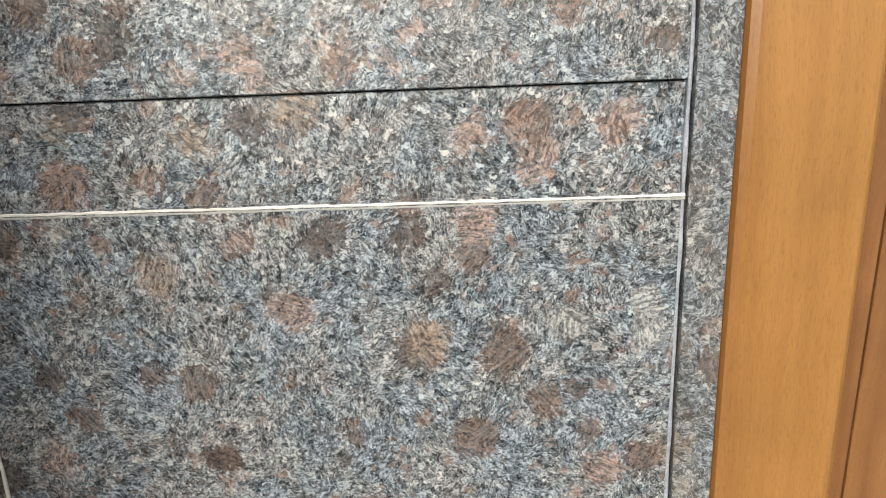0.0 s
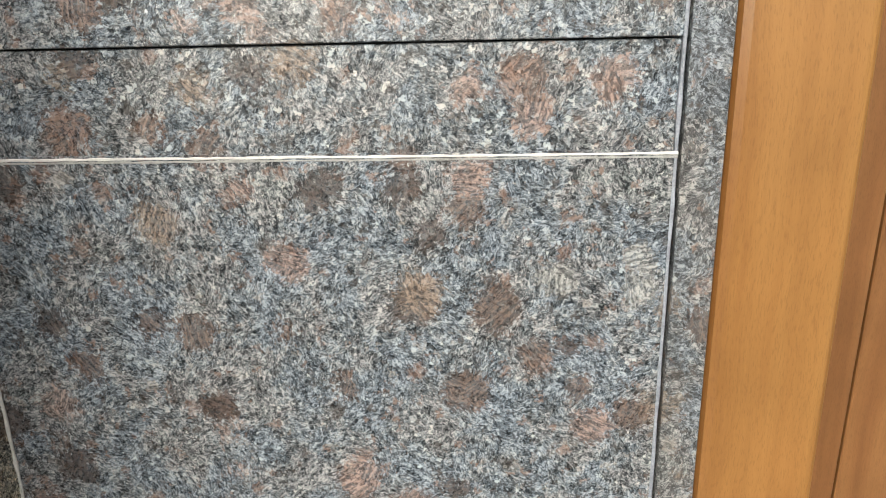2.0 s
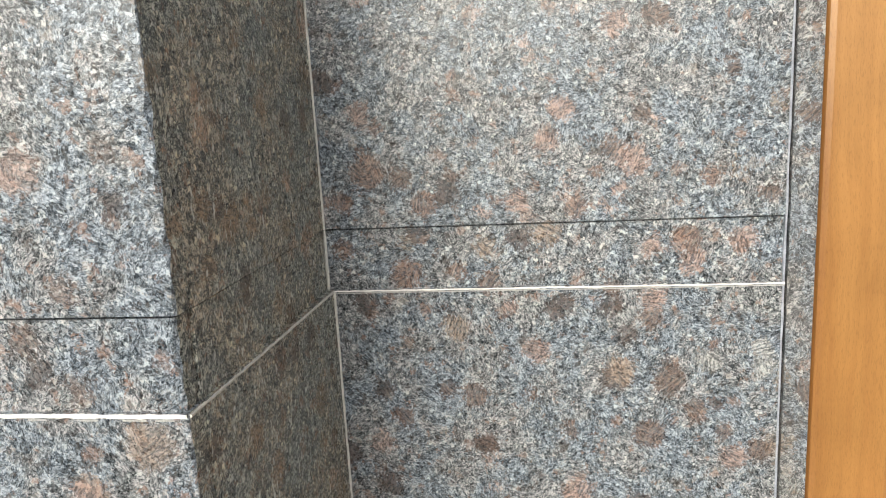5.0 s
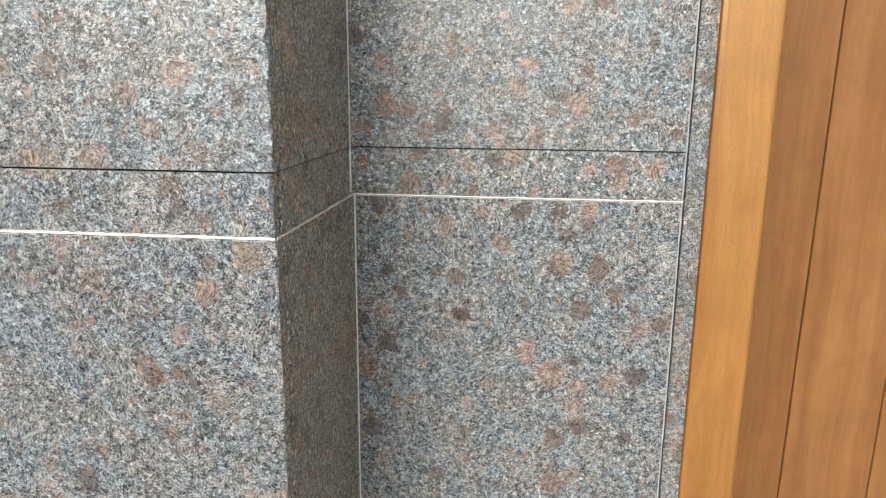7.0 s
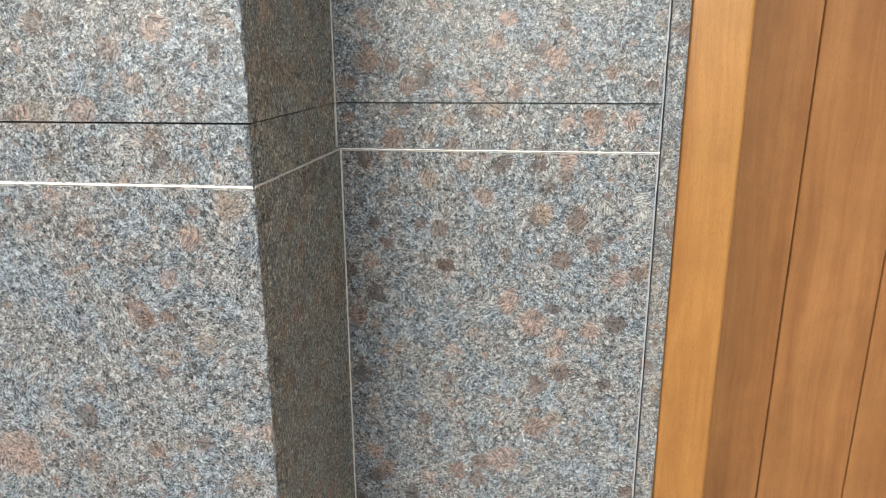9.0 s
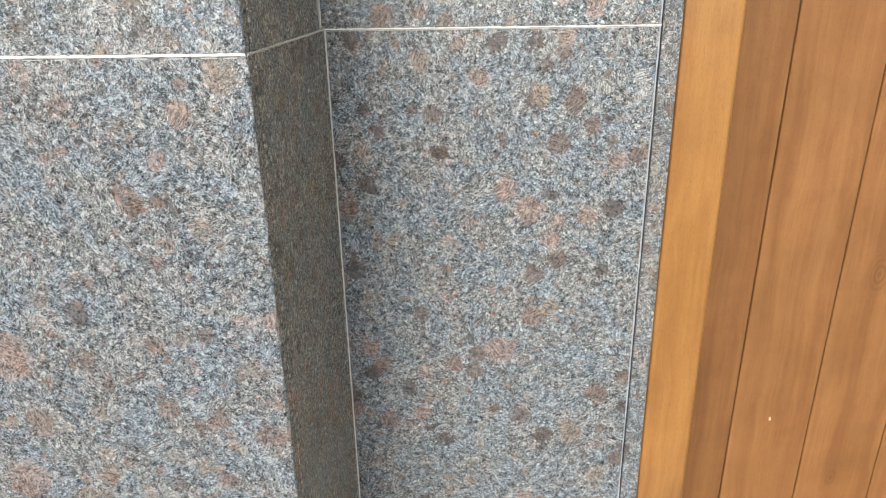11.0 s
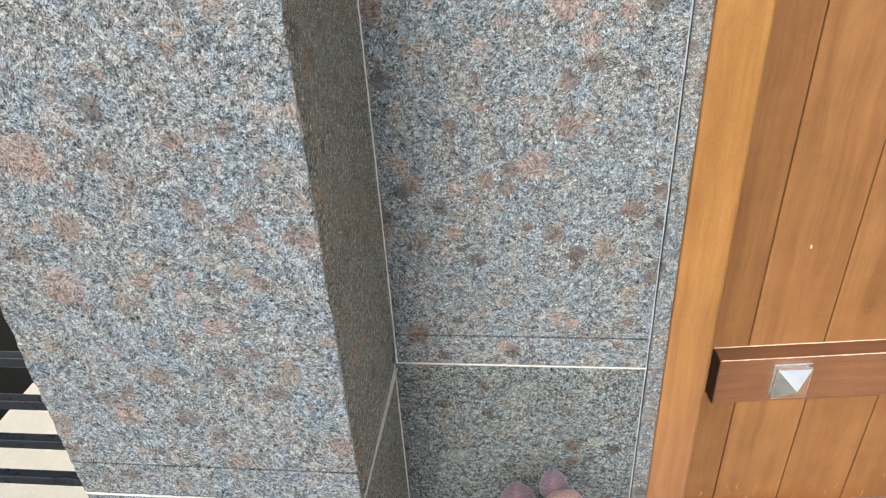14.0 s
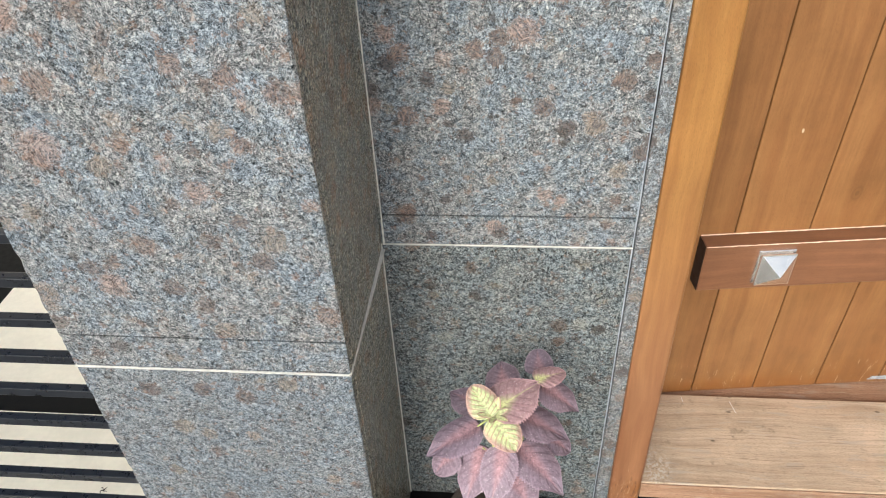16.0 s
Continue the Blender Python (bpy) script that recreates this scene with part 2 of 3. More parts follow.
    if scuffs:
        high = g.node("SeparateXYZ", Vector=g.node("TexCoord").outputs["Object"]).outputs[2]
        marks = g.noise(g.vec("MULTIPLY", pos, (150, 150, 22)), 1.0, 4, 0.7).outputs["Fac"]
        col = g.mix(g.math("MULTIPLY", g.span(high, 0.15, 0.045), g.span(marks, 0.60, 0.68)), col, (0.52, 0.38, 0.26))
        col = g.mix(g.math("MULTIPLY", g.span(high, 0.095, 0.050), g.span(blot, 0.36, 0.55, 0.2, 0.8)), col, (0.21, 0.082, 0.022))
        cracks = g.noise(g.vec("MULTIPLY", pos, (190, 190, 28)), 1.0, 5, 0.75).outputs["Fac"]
        col = g.mix(g.math("MULTIPLY", g.span(high, 0.13, 0.05, 0.0, 1.0 if redder_dimmer else 0.0), g.span(cracks, 0.57, 0.63, 0.0, 0.8)), col, (0.10, 0.04, 0.02))
        col = g.mix(g.math("MULTIPLY", g.span(high, 0.11, 0.03, 0.0, 0.8 if redder_dimmer else 0.0), g.span(cracks, 0.46, 0.38)), col, (0.42, 0.27, 0.18))
    if worn:
        lines = g.noise(g.vec("MULTIPLY", pos, (5, 330, 330)), 1.0, 4, 0.7).outputs["Fac"]
        col = g.mix(g.span(lines, 0.55, 0.70, 0.0, 0.6), col, (0.15, 0.10, 0.065))
        col = g.mix(g.span(lines, 0.42, 0.30, 0.0, 0.5), col, (0.62, 0.50, 0.38))
    if scrape:
        x, y, size = scrape
        there = g.vec("DISTANCE", g.vec("MULTIPLY", g.node("TexCoord").outputs["Object"], (1.0, 0.7, 0.0)), (x, 0.7 * y, 0.0))
        ragged = g.noise(pos, 120, 5, 0.75).outputs["Fac"]
        col = g.mix(g.math("MULTIPLY", g.span(there, size, size * 0.3), g.span(ragged, 0.50, 0.58, 0.0, 0.7)), col, (0.60, 0.57, 0.51))
        col = g.mix(g.math("MULTIPLY", g.span(there, size * 1.2, size * 0.3), g.span(ragged, 0.44, 0.36, 0.0, 0.7)), col, (0.14, 0.115, 0.085))
        dent = g.node("TexVoronoi", Vector=g.vec("MULTIPLY", pos, (16, 34, 0)), Scale=1.0)
        col = g.mix(g.math("MULTIPLY", g.span(dent.outputs["Distance"], 0.11, 0.05), g.math("GREATER_THAN", g.node("SeparateColor", Color=dent.outputs["Color"]).outputs[0], 0.6)), col, (0.17, 0.125, 0.085))
    g.bump(g.math("ADD", bands, pores), 0.12 + 0.3 * worn, 0.001)
    return g.finish(col, g.span(bands, 0.2, 0.8, gloss, gloss + 0.15), 0.45, 0.0 if worn else 0.25, 0.2)


def plain(name, color, rough, metal=0.0, vary=0.2, scale=40.0, bumpy=0.1, spec=0.5):
    g = Graph(name)
    pos = g.node("NewGeometry").outputs["Position"]
    n = g.noise(pos, scale, 4, 0.65).outputs["Fac"]
    n2 = g.noise(pos, scale * 9, 2).outputs["Fac"]
    both = g.math("ADD", g.math("MULTIPLY", n, 0.65), g.math("MULTIPLY", n2, 0.35))
    col = g.mix(g.span(both, 0.3, 0.7), tuple(v * (1 - vary) for v in color), tuple(min(1, v * (1 + vary)) for v in color))
    g.bump(both, bumpy, 0.001)
    return g.finish(col, g.span(n, 0.3, 0.7, max(0.02, rough - 0.08), min(1, rough + 0.08)), spec, 0, 0.1, metal)


def leaf_material(name, heart, rim, vein, spread, depth=0.3, along=0.55):
    """A coleus leaf: heart colour near the midrib and base, rim colour outside, and veins that run out to the margin."""
    g = Graph(name)
    uv = g.node("SeparateXYZ", Vector=g.node("UVMap").outputs[0])
    u, v = uv.outputs[0], uv.outputs[1]
    side = g.math("ABSOLUTE", v)
    pos = g.node("TexCoord").outputs["Object"]
    n = g.noise(pos, 190, 4, 0.65).outputs["Fac"]
    rand = g.node("ObjectInfo").outputs["Random"]
    away = g.math("ADD", g.math("ADD", g.math("MULTIPLY", side, 1.3 - along * 0.55), g.math("MULTIPLY", u, along)), g.math("MULTIPLY", g.math("SUBTRACT", n, 0.5), 0.5))
    col = g.mix(g.span(away, spread - 0.22, spread + 0.22), heart, rim)
    wave = g.math("SINE", g.math("MULTIPLY", g.math("ADD", g.math("SUBTRACT", u, g.math("MULTIPLY", side, 0.36)), g.math("MULTIPLY", n, 0.07)), 42.0))
    ribs = g.math("MULTIPLY", g.span(wave, 0.35, 0.92), g.span(side, 0.02, 0.15))
    col = g.mix(g.math("MULTIPLY", g.math("MULTIPLY", ribs, g.span(n, 0.3, 0.6)), depth), col, vein)
    col = g.mix(g.span(side, 0.06, 0.02, 0.0, 0.4), col, tuple(min(1, 1.15 * c) for c in heart))
    col = g.mix(g.span(n, 0.38, 0.60, 0.5, 0.0), col, tuple(0.5 * c for c in rim))
    col = g.mix(g.span(n, 0.60, 0.75, 0.0, 0.35), col, tuple(min(1, 1.5 * c) for c in heart))
    col = g.mix(g.math("MULTIPLY", rand, 0.45), col, g.mix(1.0, col, (0.62, 0.72, 0.80), "MULTIPLY"))
    col = g.mix(g.span(side, 0.88, 0.98, 0.0, 0.45), col, tuple(min(1, 1.5 * c) for c in rim))
    dots = g.node("TexVoronoi", Vector=pos, Scale=260.0)
    col = g.mix(g.math("MULTIPLY", g.span(dots.outputs["Distance"], 0.24, 0.10, 0.0, 0.65), g.math("GREATER_THAN", g.node("SeparateColor", Color=dots.outputs["Color"]).outputs[0], 0.78)), col, (0.70, 0.60, 0.60))
    g.bump(g.math("SUBTRACT", n, g.math("MULTIPLY", ribs, 0.5)), 0.3, 0.0015)
    return g.finish(col, 0.5, 0.45)


RECESS_CRYSTALS = {
    "b": [(0.085, 1.48, 0.008), (-0.013, 1.546, 0.008), (-0.211, 1.502, 0.01), (-0.006, 1.377, 0.009), (-0.18, 1.313, 0.008), (-0.157, 1.309, 0.011), (0.009, 1.324, 0.013),
          (-0.007, 1.274, 0.013), (0.055, 1.275, 0.007), (0.03, 1.296, 0.009), (0.084, 1.26, 0.01), (-0.149, 1.262, 0.009), (-0.22, 1.288, 0.01), (-0.033, 1.106, 0.012),
          (-0.24, 0.719, 0.017)],
    "d": [(-0.202, 1.455, 0.008), (-0.25, 1.393, 0.01), (-0.038, 1.389, 0.01), (-0.025, 1.364, 0.008), (0.048, 1.3, 0.006), (-0.238, 1.313, 0.009), (-0.148, 1.263, 0.01),
          (-0.196, 0.935, 0.011), (-0.259, 1.11, 0.014)],
    "o": [(-0.239, 1.509, 0.015), (0.022, 1.442, 0.012), (0.041, 1.494, 0.008), (-0.066, 1.473, 0.009), (-0.192, 1.48, 0.011), (-0.168, 1.421, 0.008), (-0.212, 1.419, 0.013),
          (-0.265, 1.441, 0.009), (-0.263, 1.483, 0.009), (-0.133, 0.975, 0.012), (-0.232, 0.97, 0.01), (-0.263, 1.192, 0.013), (-0.031, 1.045, 0.015), (-0.23, 0.97, 0.013),
          (-0.133, 0.973, 0.011), (-0.225, 0.882, 0.014)],
    "p": [(0.067, 1.442, 0.011), (-0.089, 1.53, 0.01), (-0.076, 1.553, 0.01), (-0.021, 1.51, 0.013), (-0.113, 1.478, 0.01), (-0.004, 1.395, 0.01), (-0.122, 1.389, 0.006),
          (-0.101, 1.349, 0.011), (-0.03, 1.486, 0.006), (-0.005, 1.438, 0.008), (-0.039, 1.191, 0.017), (0.031, 1.183, 0.011), (-0.069, 1.217, 0.013), (-0.073, 0.997, 0.018)],
    "t": [(-0.144, 1.441, 0.009), (-0.09, 1.451, 0.011), (-0.169, 1.369, 0.011), (-0.031, 1.331, 0.013), (0.026, 0.867, 0.014), (0.018, 0.879, 0.01)],
    # the last spot is a dab of white paint on the stone
    "w": [(0.085, 1.349, 0.009), (0.084, 1.331, 0.009), (0.042, 1.34, 0.009), (-0.167, 1.083, 0.009), (0.086, 0.868, 0.005)],
}
PILASTER_CRYSTALS = {
    "b": [(-0.467, 1.544, 0.01), (-0.398, 1.272, 0.008), (-0.351, 1.152, 0.008), (-0.359, 0.836, 0.014), (-0.455, 1.096, 0.009)],
    "d": [(-0.307, 1.519, 0.008), (-0.365, 1.428, 0.009), (-0.47, 1.431, 0.007), (-0.473, 1.171, 0.013), (-0.363, 1.274, 0.007), (-0.403, 0.977, 0.007)],
    "o": [(-0.4, 1.521, 0.01), (-0.447, 1.366, 0.01), (-0.4, 1.282, 0.012), (-0.407, 1.289, 0.011), (-0.387, 1.224, 0.008), (-0.403, 1.14, 0.009), (-0.476, 0.983, 0.01),
          (-0.349, 0.984, 0.01), (-0.401, 1.07, 0.011), (-0.351, 1.058, 0.012), (-0.536, 1.05, 0.015), (-0.304, 1.041, 0.013), (-0.49, 0.857, 0.014), (-0.297, 0.756, 0.015)],
    "p": [(-0.434, 1.469, 0.012), (-0.357, 1.537, 0.012), (-0.382, 1.492, 0.009), (-0.493, 1.464, 0.011), (-0.555, 1.125, 0.024), (-0.348, 1.356, 0.009), (-0.563, 0.98, 0.022),
          (-0.411, 0.929, 0.014), (-0.37, 1.318, 0.009), (-0.285, 1.166, 0.011), (-0.279, 1.04, 0.01), (-0.549, 1.133, 0.018), (-0.547, 0.796, 0.018), (-0.292, 0.913, 0.008)],
    "t": [(-0.307, 1.389, 0.014), (-0.638, 0.78, 0.017), (-0.427, 0.727, 0.013)],
}
M_BACK = granite("granite recess", RECESS_CRYSTALS, share=0.56, spread=0.98, glint=0.8)
M_PIL = granite("granite pilaster", PILASTER_CRYSTALS, share=0.66, spread=0.96, tint=(0.955, 0.955, 0.965), bold=0.82)
M_LOW = granite("granite pilaster foot", {"b": [(-0.43, 0.601, 0.013), (-0.485, 0.615, 0.013), (-0.56, 0.611, 0.013)]}, share=0.84, glint=0.35, spread=0.82, tint=(0.92, 0.93, 0.95), gloss=0.7)
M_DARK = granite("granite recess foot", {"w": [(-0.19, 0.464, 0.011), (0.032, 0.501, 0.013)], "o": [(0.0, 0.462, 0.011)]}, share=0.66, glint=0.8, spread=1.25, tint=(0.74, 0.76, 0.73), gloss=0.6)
# tint carries warm light bounced off the door, put into the stone's colour
M_SIDE = granite("granite side", None, (1.0, 0.0, 0.0), share=0.12, spread=1.25, tint=(1.36, 1.25, 1.0), glint=1.0, fleck=0.85)
M_EDGE = granite("sawn granite edge", None, sawn=0.12, share=0.3, tint=(0.92, 0.90, 0.88))
M_GROUT = plain("white grout", (0.76, 0.74, 0.71), 0.85, vary=0.14, scale=150, bumpy=0.5)
M_AGED = plain("aged grout", (0.64, 0.62, 0.575), 0.9, vary=0.2, scale=120, bumpy=0.5)
M_SMEAR = plain("grey grout edge", (0.36, 0.355, 0.34), 0.9, vary=0.3, scale=140, bumpy=0.4)
M_SEAL = plain("grey sealant", (0.31, 0.33, 0.37), 0.45, vary=0.3, scale=120)
M_MORTAR = plain("mortar", (0.10, 0.10, 0.10), 0.9)
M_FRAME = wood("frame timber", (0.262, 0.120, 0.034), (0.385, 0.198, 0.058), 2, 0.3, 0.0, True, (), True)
M_STOP = wood("stop timber", (0.27, 0.145, 0.085), (0.46, 0.29, 0.19), 0, 0.55, 0.3)
M_PLANK = wood("plank timber", (0.220, 0.099, 0.036), (0.305, 0.150, 0.055), 2, 0.34, 0.0, True, ((0.352, 0.580, 0.006), (0.352, 0.990, 0.012)))
M_RAIL = wood("rail timber", (0.172, 0.078, 0.040), (0.240, 0.114, 0.060), 0, 0.30)
M_SILL = wood("sill timber", (0.50, 0.375, 0.265), (0.68, 0.555, 0.42), 0, 0.6, 0.55, scrape=(0.225, 0.425, 0.045))
M_WORN = plain("worn edge", (0.70, 0.50, 0.38), 0.6, vary=0.25, scale=90)
M_CORE = plain("door core", (0.025, 0.011, 0.005), 0.8)
M_CHROME = plain("polished steel", (0.92, 0.91, 0.88), 0.18, 0.9, 0.03, 12, 0.0)
M_BLACK = plain("black paint", (0.007, 0.009, 0.014), 0.32, vary=0.3, scale=70, bumpy=0.05)
M_CREAM = plain("cream tile", (0.78, 0.73, 0.63), 0.4, vary=0.06, scale=9)
M_PORCH = plain("porch stone", (0.15, 0.14, 0.125), 0.5, vary=0.12, scale=12)
M_FLOOR = plain("dark floor", (0.006, 0.006, 0.0065), 0.6, vary=0.35, scale=60, spec=0.12)
M_GROUND = plain("grey paving", (0.12, 0.115, 0.105), 0.85, vary=0.2, scale=3)
# kept pale so that the added side wall returns more light
M_WALL = plain("painted render", (0.72, 0.66, 0.56), 0.85, vary=0.08, scale=6)
M_INSIDE = plain("inside paint", (0.45, 0.43, 0.40), 0.8, vary=0.06, scale=6)
M_CLAY = plain("dark clay", (0.06, 0.045, 0.04), 0.8, vary=0.25, scale=50, bumpy=0.4)
M_SOIL = plain("soil", (0.035, 0.025, 0.018), 0.95, vary=0.4, scale=120, bumpy=0.8)
M_STEM = plain("stem", (0.42, 0.46, 0.15), 0.55, vary=0.25, scale=120)
M_LEAF = leaf_material("mature leaf", (0.45, 0.255, 0.280), (0.305, 0.222, 0.270), (0.17, 0.105, 0.14), 0.5, 0.3)
M_YOUNG = leaf_material("young leaf", (0.84, 0.90, 0.44), (0.62, 0.40, 0.32), (0.56, 0.24, 0.20), 1.05, 0.7)
M_HALF = leaf_material("turning leaf", (0.74, 0.76, 0.34), (0.46, 0.28, 0.29), (0.24, 0.11, 0.12), 0.46, 0.4, 1.0)


# ---- mesh helpers ----
def link(name, bm, material, parent=None, label="", smooth=False):
    mesh = bpy.data.meshes.new(name)
    bmesh.ops.recalc_face_normals(bm, faces=bm.faces)
    bm.to_mesh(mesh)
    bm.free()
    mesh.materials.append(material)
    if smooth:
        mesh.polygons.foreach_set("use_smooth", [True] * len(mesh.polygons))
    ob = new(name, mesh)
    if parent:
        ob.parent = parent
    if label:
        ob["label"] = label
    return ob


def part(name, bm, material, parent, label="", smooth=False):
    return link(name, bm, material, parent, label, smooth)


def box(x0, x1, y0, y1, z0, z1, bevel=0.0, segments=1, bm=None):
    bm = bm or bmesh.new()
    made = bmesh.ops.create_cube(bm, size=1)["verts"]
    for v in made:
        v.co = Vector((x0 + (v.co.x + 0.5) * (x1 - x0), y0 + (v.co.y + 0.5) * (y1 - y0), z0 + (v.co.z + 0.5) * (z1 - z0)))
    if bevel:
        edges = {e for v in made for e in v.link_edges}
        bmesh.ops.bevel(bm, geom=list(edges), offset=bevel, segments=segments, affect="EDGES", profile=0.5)
    return bm


def rod(path, radius, sides=8, bm=None, taper=1.0):
    """A round rod along a list of points."""
    bm = bm or bmesh.new()
    rings = []
    for i, p in enumerate(path):
        p = Vector(p)
        d = (Vector(path[min(i + 1, len(path) - 1)]) - Vector(path[max(i - 1, 0)])).normalized()
        a = d.orthogonal().normalized()
        b = d.cross(a)
        rr = radius * (1 + (taper - 1) * i / max(1, len(path) - 1))
        rings.append([bm.verts.new(p + rr * (math.cos(2 * math.pi * k / sides) * a + math.sin(2 * math.pi * k / sides) * b)) for k in range(sides)])
    for m, n in zip(rings, rings[1:]):
        for k in range(sides):
            bm.faces.new((m[k], m[(k + 1) % sides], n[(k + 1) % sides], n[k]))
    bm.faces.new(rings[0][::-1]), bm.faces.new(rings[-1])
    return bm


def bead(p0, p1, out, width, proud, rng, rough=0.25, steps=70):
    """A slightly uneven line of grout from p0 to p1, standing proud along out."""
    p0, p1, out = Vector(p0), Vector(p1), Vector(out).normalized()
    across = (p1 - p0).normalized().cross(out)
    bm = bmesh.new()
    rings = []
    for i in range(steps + 1):
        c = p0.lerp(p1, i / steps)
        w1, w2 = [width / 2 * (1 + rough * rng.uniform(-1, 1)) for _ in range(2)]
        h = proud * (1 + 0.25 * rng.uniform(-1, 1))
        rings.append([bm.verts.new(c + across * a + out * b) for a, b in
                      ((-w1, -0.006), (-w1, h * 0.3), (-w1 * 0.45, h), (w2 * 0.45, h), (w2, h * 0.3), (w2, -0.006))])
    for m, n in zip(rings, rings[1:]):
        for k in range(5):
            bm.faces.new((m[k], m[k + 1], n[k + 1], n[k]))
    bm.faces.new(rings[0]), bm.faces.new(rings[-1][::-1])
    return bm


def chipped(x0, x1, y0, y1, z0, z1, corners, rng, chip=0.0009, steps=48):
    """An upright slab whose named corner edges (0 to 3, round the plan) are finely chipped."""
    bm = bmesh.new()
    plan = [(x0, y0), (x1, y0), (x1, y1), (x0, y1)]
    mid = ((x0 + x1) / 2, (y0 + y1) / 2)
    rings = []
    for i in range(steps + 1):
        z = z0 + (z1 - z0) * i / steps
        ring = []
        for k, (x, y) in enumerate(plan):
            sx, sy = math.copysign(1, mid[0] - x), math.copysign(1, mid[1] - y)
            c = 0.0004 + (chip * rng.random() ** 3 * 2.5 if k in corners else 0)
            a, b = (x + sx * c, y), (x, y + sy * c)
            ring += [a, b] if k % 2 else [b, a]
        rings.append([bm.verts.new((x, y, z)) for x, y in ring])
    n = len(rings[0])
    for m, q in zip(rings, rings[1:]):
        for k in range(n):
            bm.faces.new((m[k], m[(k + 1) % n], q[(k + 1) % n], q[k]))
    bm.faces.new(rings[0][::-1]), bm.faces.new(rings[-1])
    return bm


# ---- the plan ----
FLOOR = 0.0
JOINTS = (0.663, 1.405, 2.150)
LIP = 0.055
TOP = 2.75
Y_BACK = 0.370
Y_PIL = 0.112
X_IN = -0.281
X_OUT = -0.650
X_SEAM = 0.0985
X_FRAME = 0.124
SLAB = 0.018
SKEW = 0.0045

# rows of slabs: bottom, top, how far they stand back
ROWS_OF_SLABS = [(0.0, 0.6618, 0.0015)]
for j in JOINTS:
    ROWS_OF_SLABS.append((j + 0.0012, j + LIP - (0.0005 if j > 1 else 0.0016), 0.0026 if j > 1 else 0.0006))
    ROWS_OF_SLABS.append((j + LIP + (0.0005 if j > 1 else 0.0012), min(j + 0.745 - 0.0012, TOP), 0.0 if j > 1 else 0.0004))
rng = random.Random(4)

# ---- ground, floor, closing walls ----
ground = tagged(link("ground", box(-400, 400, -400, 400, -0.5, -0.15), M_GROUND), "grey paving round the house", "ground", kind="structure")
floor = tagged(link("floor", box(-3.2, 2.6, 0.10, 0.72, -0.15, FLOOR, 0.002), M_FLOOR), "dark floor border along the wall", "floor", kind="structure")
floor_porch = tagged(link("floor_porch", box(-3.2, 2.6, -1.9, 0.098, -0.15, FLOOR, 0.004), M_PORCH), "grey stone porch floor", "floor", kind="structure")
floor_side = tagged(link("floor_side", box(-3.2, -0.66, 0.724, 2.6, -0.15, FLOOR, 0.004), M_FLOOR), "dark floor behind the railing", "floor", kind="structure")
wall_house = tagged(link("wall_house", box(-0.625, 0.118, 0.3915, 2.6, FLOOR, TOP), M_WALL), "painted house wall behind the granite cladding", "wall", kind="structure")
wall_far = tagged(link("wall_far", box(-3.3, -0.63, 2.604, 2.75, -0.15, TOP), M_WALL), "plain painted wall", "wall", kind="structure")
# added wall, never in view: fill light for the granite return
wall_bounce = tagged(link("wall_bounce", box(2.602, 2.75, -1.7, 0.60, -0.15, TOP), M_WALL), "added pale wall out of view that bounces light", "wall", kind="structure")
# added and unseen; low enough for the granite to reflect the sky
wall_closing = tagged(link("wall_closing", box(-9, 9, -6.2, -6.0, -0.15, 0.9), M_WALL), "added low wall out of view behind the camera", "wall", kind="structure")

# ---- granite recess wall ----
def leaning(bm):
    """The joint between stone and timber leans a little towards the stone as it rises."""
    for v in bm.verts:
        if 0.115 < v.co.x < 0.135:
            v.co.x += 0.0023 - 0.0032 * v.co.z
    return bm


wall_recess = tagged(link("wall_recess", box(X_IN - 0.002, X_FRAME - 0.001, Y_BACK + SLAB + 0.0005, 0.391, FLOOR, TOP), M_MORTAR),
                     "grey and brown speckled granite recess wall with white joints", "wall", kind="structure")
for z0, z1, back in ROWS_OF_SLABS:
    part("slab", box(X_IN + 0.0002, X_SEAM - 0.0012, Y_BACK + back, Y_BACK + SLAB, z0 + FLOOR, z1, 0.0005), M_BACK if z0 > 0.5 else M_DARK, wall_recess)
part("edge_strip", leaning(chipped(X_SEAM + 0.0022, X_FRAME - 0.0008, Y_BACK - 0.001, Y_BACK + SLAB, FLOOR, TOP, (0,), rng, 0.0008, 90)), M_EDGE, wall_recess)
part("sealant", bead((X_SEAM - 0.0003, Y_BACK + 0.0012, FLOOR), (X_SEAM - 0.0003, Y_BACK + 0.0012, TOP), (0, -1, 0), 0.0019, 0.0005, rng, 0.35, 160), M_SEAL, wall_recess)
for z0, z1, lean in ((FLOOR, 0.663, 0.0), (0.663, 1.405, SKEW), (1.405, TOP, 0.0)):
    part("grout", bead((X_IN + 0.0007 + lean, Y_BACK - 0.0006, z0), (X_IN + 0.0007 + lean, Y_BACK - 0.0006, z1), (1, -1, 0), 0.0018, 0.0007, rng, 0.4, 90), M_AGED, wall_recess)
for j in JOINTS:
    part("grout", bead((X_IN + 0.002, Y_BACK + 0.001, j), (X_SEAM + 0.0005, Y_BACK + 0.001, j), (0, -1, 0), 0.0017 if j > 1 else 0.0013, 0.0012, rng, 0.4), M_GROUT if j > 1 else M_AGED, wall_recess)
    part("grout", bead((X_IN + 0.002, Y_BACK + 0.001, j - 0.0017), (X_SEAM + 0.0005, Y_BACK + 0.001, j - 0.0017), (0, -1, 0), 0.0016, 0.0008, rng, 0.4), M_SMEAR, wall_recess)

